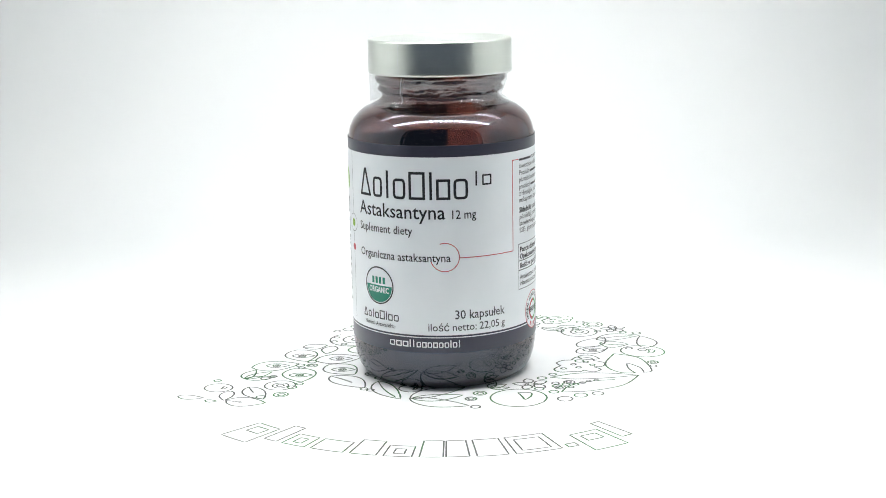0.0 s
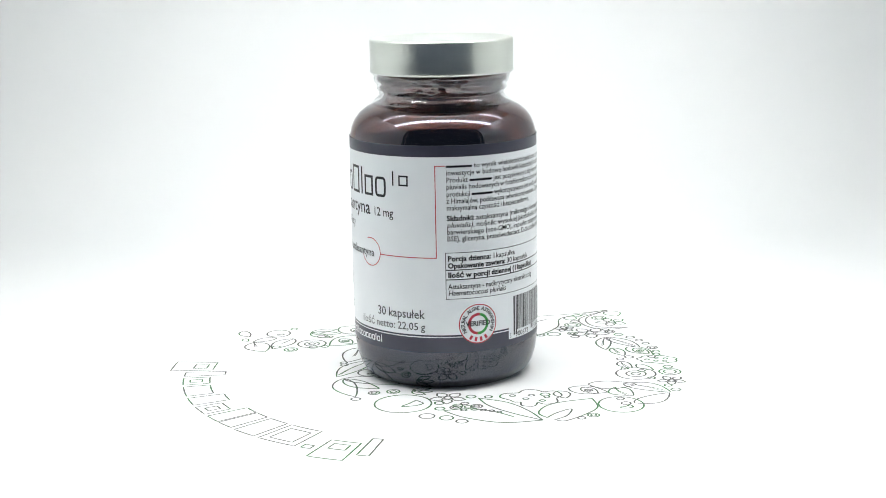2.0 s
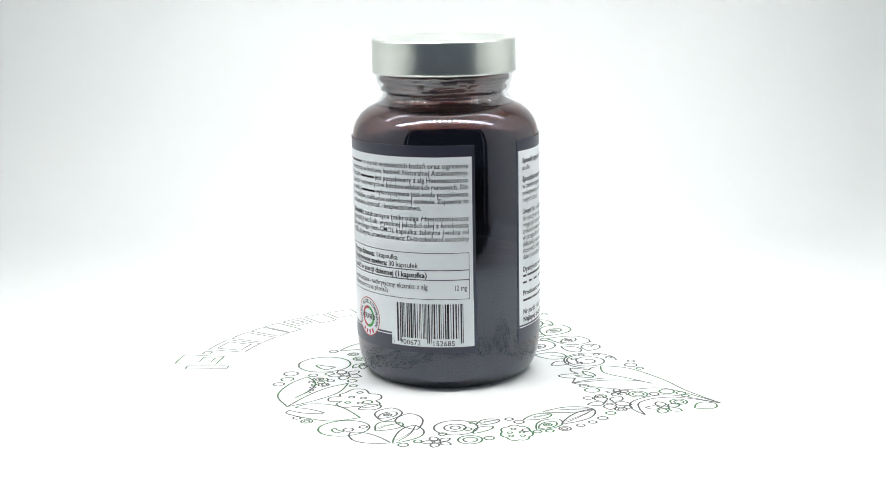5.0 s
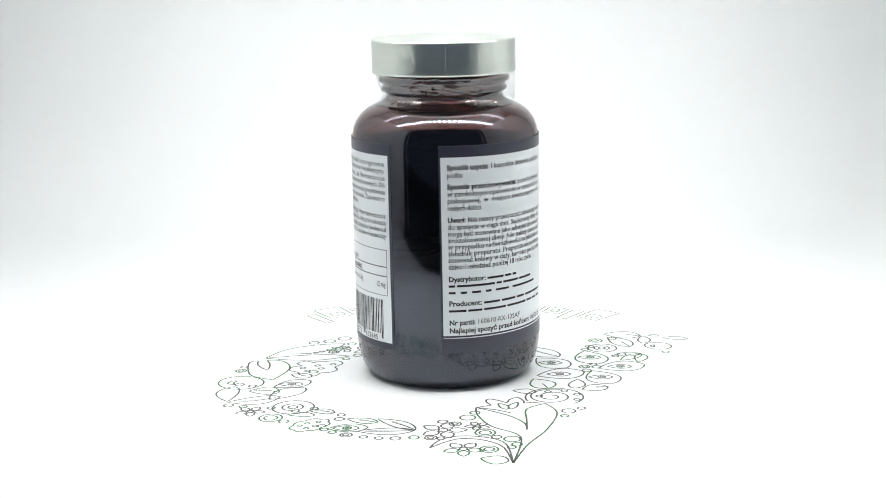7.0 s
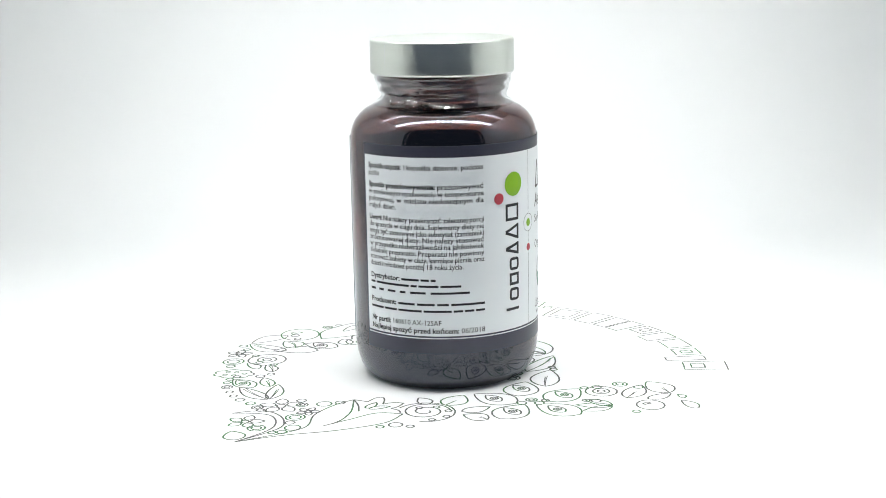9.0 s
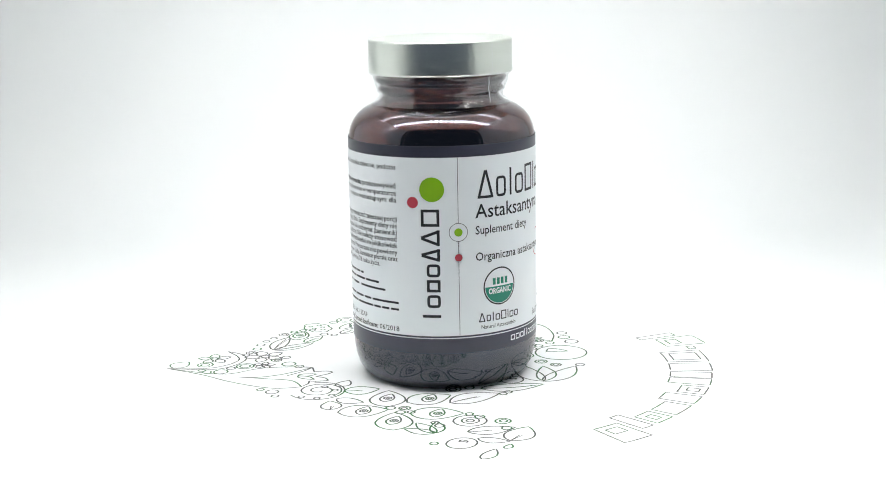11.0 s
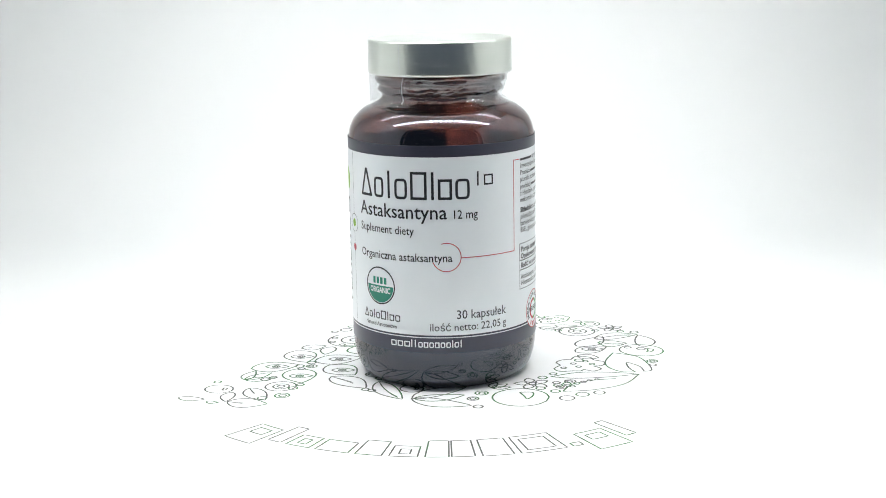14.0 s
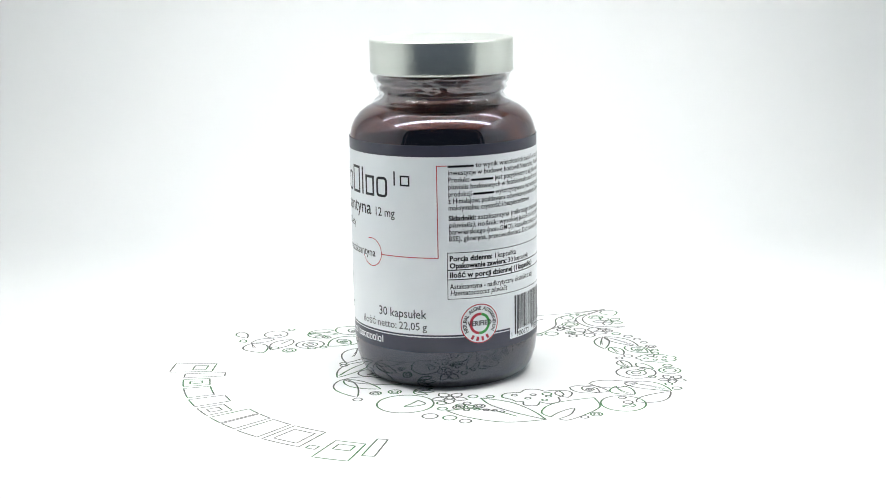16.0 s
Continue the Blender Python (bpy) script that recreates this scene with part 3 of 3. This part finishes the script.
def bottle():
    e = new("supplement_bottle")
    outer = [(0, 1.2), (19, 0.9), (22.2, 0.2), (23.7, 0.0), (25.5, 0.4), (27.2, 1.7), (28.5, 4.0), (29.4, 7.2), (29.9, 11.0), (29.95, 40), (29.95, 75.0), (29.75, 77.6), (29.2, 80.0), (28.2, 82.2), (26.6, 84.2), (24.4, 85.9), (22.0, 87.0), (20.2, 87.8),
             (19.0, 88.8), (18.6, 89.8), (18.9, 90.6), (19.9, 91.2), (20.1, 91.9), (19.6, 92.6), (19.5, 93.2), (20.5, 93.9), (20.9, 94.8), (20.6, 95.8), (19.4, 96.4), (19.2, 106.0)]
    inner = [(17.2, 106.0), (16.8, 96), (16.6, 90.0), (17.5, 87.6), (20.5, 85.3), (24.0, 83.4), (26.2, 81.0), (27.3, 78.0), (27.6, 74.0), (27.6, 40), (27.8, 10.0), (27.4, 7.0), (26.5, 4.2), (25.4, 2.7), (24.0, 2.0), (22.0, 2.1), (12, 2.7), (0, 2.9)]
    body = lathe("glass_body", outer + inner, GLASS, 160)
    body.materials.append(GLASS_INSIDE)      # the tint lies on the outer skin
    for p in body.polygons:
        c = p.center
        if p.normal.x * c.x + p.normal.y * c.y < -0.2 * math.hypot(c.x, c.y) or (0.0018 < c.z < 0.0045 and p.normal.z > 0.5):
            p.material_index = 1
    part("glass_body", body, e, "glossy dark amber glass body")
    dark_capsule_fill(e)
    # cap
    rim = [(19.8, 97.9 - 0.6), (21.2, 96.7), (22.5, 96.7), (22.75, 96.95), (22.8, 97.5), (22.8, 106.55), (22.7, 106.95), (22.45, 107.2), (22.0, 107.3), (21.0, 107.25), (20.0, 107.1), (10, 107.0), (0, 107.0)]
    part("cap", lathe("cap", rim, ALUMINIUM, 160), e, "satin silver aluminium screw cap")

    # clear shrink film over cap and neck, slack on one side
    def slack(a, r, z):
        loose = max(0.0, math.cos(a - radians(181))) ** 4
        if z < 97:
            p = Vector((4 * math.cos(a), 4 * math.sin(a), z * 0.9))
            fold = 0.55 * noise.noise(p) + 0.35 * noise.noise(p * 2.7)
            fade = min(1.0, (97 - z) / 1.5) * min(1.0, max(0.15, (z - 87.3) / 1.5))
            r = r + (22.55 - r) * loose + fold * fade * (1 - 0.8 * loose)
            r = max(r, 18.9 if z > 89 else r)
        return r, z
    film = [(22.92, 97.3), (22.86, 96.9), (22.4, 96.4), (21.6, 96.2), (21.35, 95.4), (21.25, 94.6), (21.15, 93.8), (20.7, 93.1), (20.5, 92.5), (20.55, 91.9), (20.3, 91.2), (19.6, 90.5), (19.4, 89.8), (19.9, 89.0), (20.9, 88.2), (22.3, 87.35)]
    part("shrink_film", lathe("shrink_film", film, FILM, 300, wobble=slack), e, "clear crinkled shrink film seal")
    for a0 in (90.5, 64.5):
        f = Flat()
        z = 98.0
        while z < 105.8:
            f.rect(arc(a0) * 23.0 / R_LABEL, z, arc(a0) * 23.0 / R_LABEL + (0.22 if a0 > 70 else 0.08), z + 0.75)
            z += 1.25
        verts = [(23.0 * math.cos(x / 23.0) / 1000, 23.0 * math.sin(x / 23.0) / 1000, zz / 1000) for x, zz in f.verts]
        part("perforation", mesh_of("perforation", verts, f.faces, INK_WHITE), e, "row of pale tear-off perforations in the film")

    f = Flat()
    pts = [(0.12 * math.sin(2.1 * k) + (0.35 * math.sin(1.3 * k) if k < 5 else 0), 88.2 + k * 1.16) for k in range(17)]
    f.stroke(curve_through(pts, 3), 0.13)
    verts = []
    for x, z in f.verts:
        r = 22.93 if z > 96.9 else 21.9 - 0.5 * abs(math.sin(z * 1.1))
        a = radians(236.0) + x / r
        verts.append((r * math.cos(a) / 1000, r * math.sin(a) / 1000, z / 1000))
    part("film_seam", mesh_of("film_seam", verts, f.faces, INK_WHITE), e, "thin pale seam of the film")

    # label
    label = label_band("label", 86.8, 416.2, 12.8, 77.1, LABEL_DARK, e, 0.0, "white paper label with charcoal bands")
    label_band("white_panel", 88.0, 414.3, 18.5, 73.6, LABEL_WHITE, label, 0.05)
    Flat().rect(arc(88.0), 17.65, arc(414.3), 17.95).on_label("white_rule", INK_WHITE, label, 0.06)
    Flat().rect(arc(86.9), 76.95, arc(416.1), 77.1).on_label("pale_edge", INK_SOFT, label, 0.03)
    label_band("barcode_panel", 362.4, 414.5, 14.8, 29.5, LABEL_WHITE, label, 0.07)

    # front: names, claim and amounts
    big = [("wedge", 1.25), ("ring", 0.9), ("stem", 0.6), ("ring", 1.0), ("box", 1.2), ("stem", 0.45), ("gate", 1.0), ("ring", 1.05)]
    lay(marks(213.1, 286.5, 60.7, 69.2, big, 0.80), "title_mark", INK, label)
    lay(marks(287.5, 301.0, 64.6, 69.0, [("stem", 1.0), ("gate", 1.2)], 0.5), "title_mark", INK, label)
    text_line(label, "Astaksantyna", 212.7, 275.2, 54.8, 4.0, False, None, 1.16)
    text_line(label, "12 mg", 274.9, 290.3, 54.8, 2.5, False, INK)
    text_line(label, "Suplement diety", 212.5, 252.8, 49.8, 2.4)
    text_line(label, "Organiczna astaksantyna", 212.4, 274.8, 41.6, 2.4)
    f = Flat().ring(arc(271.5), 43.0, 4.4, 0.26, -165, 110)
    f.rect(arc(280.0), 42.6, arc(316.5), 42.86).rect(arc(316.2), 42.6, arc(316.2) + 0.26, 71.0).rect(arc(316.2), 70.8, arc(322.3), 71.05)
    f.on_label("red_rule", INK_RED, label, 0.11, "thin red circle and angled rule")
    text_line(label, "30 kapsułek", 276.5, 309.0, 23.6, 2.6, True, INK_SOFT)
    text_line(label, "ilość netto: 22,05 g", 260.8, 309.0, 19.9, 2.2, True, INK_SOFT)
    web = [("gate", 1.2)] * 3 + [("stem", 0.4)] + [("stem", 0.8), ("ring", 0.9), ("gate", 0.9), ("ring", 0.9), ("gate", 0.9), ("ring", 0.9), ("ring", 0.9), ("stem", 0.4), ("ring", 0.9), ("stem", 0.5)]
    lay(marks(236.0, 280.0, 14.6, 17.0, web, 0.34), "address_mark", INK_WHITE, label)
    # round seal, lower half filled
    f = Flat().ring(arc(228.5), 32.9, 5.75, 0.42, steps=48)
    f.on_label("seal_ring", INK, label, 0.12)
    Flat().disc(arc(228.5), 32.9, 5.35, -90, 0).on_label("seal_half", INK_TEAL, label, 0.10, "teal half of the round seal")
    f = Flat()
    for x in (-2.7, -1.2, 0.3, 1.8):
        f.rect(arc(228.5) + x, 33.5, arc(228.5) + x + 1.0, 35.6)
    f.on_label("seal_bars", INK_TEAL, label, 0.12)
    words_at(label, "ORGANIC", arc(228.5), 30.7, 1.75, 8.4, INK_WHITE, True)
    lay(marks(213.6, 243.3, 22.2, 25.0, big, 0.36), "name_mark", INK_SOFT, label)
    text_line(label, "Natural Astaxanthin", 215.4, 240.4, 20.0, 1.15)
    # maker's mark: upright row with two dots
    for v in marks(0.0, 68.5, 0.0, 5.6, [("stem", 0.9), ("ring", 1.0), ("gate", 0.95), ("ring", 1.0), ("wedge", 0.95), ("wedge", 1.2), ("box", 1.3)], 0.85):
        up = Flat()
        up.verts, up.faces = [(arc(191.7) - y, 22.6 + x) for x, y in v.verts], v.faces
        up.on_label("maker_mark", INK, label, 0.12)
    Flat().disc(arc(187.6), 64.0, 3.75, rows=14).on_label("green_dot", INK_GREEN, label, 0.12, "lime green dot")
    Flat().disc(arc(176.2), 60.0, 1.75, rows=10).on_label("red_dot", INK_RED, label, 0.12, "red dot")
    Flat().rect(arc(202.5) - 0.08, 18.5, arc(202.5) + 0.08, 48.0).rect(arc(202.5) - 0.08, 53.6, arc(202.5) + 0.08, 73.6).ring(arc(202.5), 50.8, 2.8, 0.16).on_label("thin_rule", INK_SOFT, label, 0.11)
    Flat().disc(arc(202.5), 50.8, 1.25).on_label("green_dot", INK_GREEN, label, 0.12)
    Flat().disc(arc(202.5), 43.0, 1.15).on_label("red_dot", INK_RED, label, 0.12)

    # directions for use
    A, B = 91.6, 166.0
    for z, words, full in ((69.8, "*Sposób *użycia: 1 kapsułka dziennie, podczas", 1), (67.5, "posiłku", 101.9), (64.0, "*Sposób *przechowywania: przechowywać", 1), (61.8, "w zamkniętym opakowaniu w temperaturze", 1),
                           (59.7, "pokojowej, w miejscu niedostępnym dla", 1), (57.5, "małych dzieci.", 112.7), (53.8, "*Uwagi: Nie należy przekraczać zalecanej porcji", 1), (51.7, "do spożycia w ciągu dnia. Suplementy diety nie", 1),
                           (49.6, "mogą być stosowane jako substytut (zamiennik)", 1), (47.6, "zróżnicowanej diety. Nie należy stosować", 1), (45.6, "w przypadku nadwrażliwości na jakikolwiek", 1), (43.5, "składnik preparatu. Preparatu nie powinny", 1),
                           (41.5, "stosować kobiety w ciąży, karmiące piersią oraz", 1), (39.4, "dzieci i młodzież poniżej 18 roku życia.", 153.1), (35.5, "*Dystrybutor: =Abcde =Ab =A", 136.7), (33.6, "=ab =Abcdefghijklm =ab =abbcde =Abcdef", 151.7), (31.5, "=ab =aa =aaa =aa =aaaaa =aaaaaaaaaaaa", 156.7),
                           (27.9, "*Producent: =Aaaaa =Aaaaa =Aaa =Aaaaaaaaaa", 1), (25.8, "=Aaaaaa =Aaaaa =Aaaaaaaaa =Aaaaaaaaaa =Aaa =Aaa =Aaa", 1), (21.9, "*Nr *partii: 160610 AX-12SAF", 139.7), (19.4, "*Najlepiej *spożyć *przed *końcem: 06/2018", 1)):
        text_line(label, words, A, B if full == 1 else full, z, 1.45)
    # about the substance, and what it holds
    A, B = 322.8, 412.0
    for z, words, full in ((70.2, "=Aaaaaaaa to wynik wieloletnich badań oraz ogromne", 1), (68.1, "inwestycje w budowę hodowli Naturalnej Astaksantyny.", 1), (65.9, "Produkt =Aaaaaaaa jest pozyskiwany z alg Haematococcus", 1), (63.8, "pluvialis hodowanych w fotobioreaktorach rurowych. Do", 1),
                           (61.6, "produkcji =Aaaaaaaa wykorzystywana jest woda pozyskiwana", 1), (59.5, "z Himalajów, poddawana odwróconej osmozie. Zapewnia to", 1), (57.4, "maksymalną czystość i bezpieczeństwo.", 383.7), (54.2, "*Składniki: astaksantyna (mikroalga ^Haematococcus", 1),
                           (52.1, "^pluvialis), nośnik: wysokiej jakości olej z krokosza", 1), (50.0, "barwierskiego (non-GMO), kapsułka: żelatyna (wolna od", 1), (47.9, "BSE), gliceryna, przeciwutleniacz: D-α-tokoferol naturalny", 1)):
        text_line(label, words, A, B if full == 1 else full, z, 1.45)
    f = Flat()
    for z in (44.2, 38.8, 35.8, 29.8):
        f.rect(arc(321.6), z, arc(412.0), z + (0.26 if z in (38.8, 35.8) else 0.16))
    f.rect(arc(321.6), 29.8, arc(321.6) + 0.16, 44.3).rect(arc(412.0) - 0.16, 29.8, arc(412.0), 44.3)
    f.on_label("table_rule", INK, label, 0.11)
    A = 323.0
    for z, end, words in ((41.7, 367.9, "*Porcja *dzienna: 1 kapsułka"), (39.5, 381.2, "*Opakowanie *zawiera: 30 kapsułek"), (36.6, 386.5, "*Ilość *w *porcji *dziennej *(1 *kapsułka)"), (33.0, 386.8, "Astaksantyna - nadkrytyczny ekstrakt z alg"), (31.0, 360.3, "^Haematococcus ^pluvialis")):
        text_line(label, words, A, end, z, 1.5)
    text_line(label, "12 mg", 402.6, 410.2, 32.6, 1.5)
    # second seal
    c = arc(340.8)
    Flat().disc(c, 21.6, 6.2, rows=16).on_label("seal_ground", LABEL_WHITE, label, 0.10)
    Flat().ring(c, 21.6, 6.1, 0.3, steps=48).on_label("seal_ring", INK_RED, label, 0.14)
    Flat().ring(c, 21.6, 3.0, 0.85, 80, 265).on_label("seal_arc", INK_RED, label, 0.12)
    Flat().ring(c, 21.6, 3.0, 0.85, -95, 80).on_label("seal_arc", INK_LEAF, label, 0.12)
    words_at(label, "VERIFIED", c, 21.0, 1.5, 8.0, INK, True)
    words_round(label, "NATURAL ALGAE ASTAXANTHIN", c, 21.6, 4.35, 206.0, -26.0, 1.15, INK_SOFT)
    f = Flat()
    for i in range(4):
        a = radians(-120 + 20 * i)
        f.stroke([(c + 4.2 * math.cos(a), 21.6 + 4.2 * math.sin(a)), (c + 5.6 * math.cos(a), 21.6 + 5.6 * math.sin(a))], 0.8)
    f.on_label("seal_bars", INK_RED, label, 0.15)
    # bar code
    rng = random.Random(5)
    x, end, i = arc(366.4), arc(408.2), 0
    while x < end:
        w = rng.choice((0.22, 0.22, 0.44, 0.44, 0.66))
        f = Flat().rect(x, 15.9 if (i < 2 or x > end - 1.2 or abs(x - (arc(387.2))) < 0.7) else 17.4, min(x + w, end), 28.4)
        f.on_label("code_bar", INK, label, 0.12)
        x += w + rng.choice((0.22, 0.22, 0.44, 0.5))
        i += 1
    text_line(label, "5", 363.4, 365.4, 15.2, 1.5)
    text_line(label, "900672", 368.0, 385.6, 15.2, 1.5)
    text_line(label, "152685", 388.8, 406.4, 15.2, 1.5)
    return tagged(e, "dark amber glass bottle with white wrap label and silver cap", "bottle")


photo_tent()
led_strip(-0.070)
led_strip(0.11)
SHEET = printed_sheet()
BOTTLE = bottle()
BOTTLE.scale = (1.0, 1.0, 1.010)


def motions():
    """Sheet and bottle turn together, evenly."""
    turn, stand = [], []
    for i in range(65):
        t = i * 0.25
        a = radians(-TURN * t)
        turn.append((t, pose(0, 0, 0, 0, 0, -0.7 - TURN * t)))
        stand.append((t, pose(OFF_X * math.cos(a) - OFF_Y * math.sin(a), OFF_X * math.sin(a) + OFF_Y * math.cos(a), 0.0001, 0, 0, -TURN * t)))
    walk(SHEET, turn)
    walk(BOTTLE, stand)


motions()
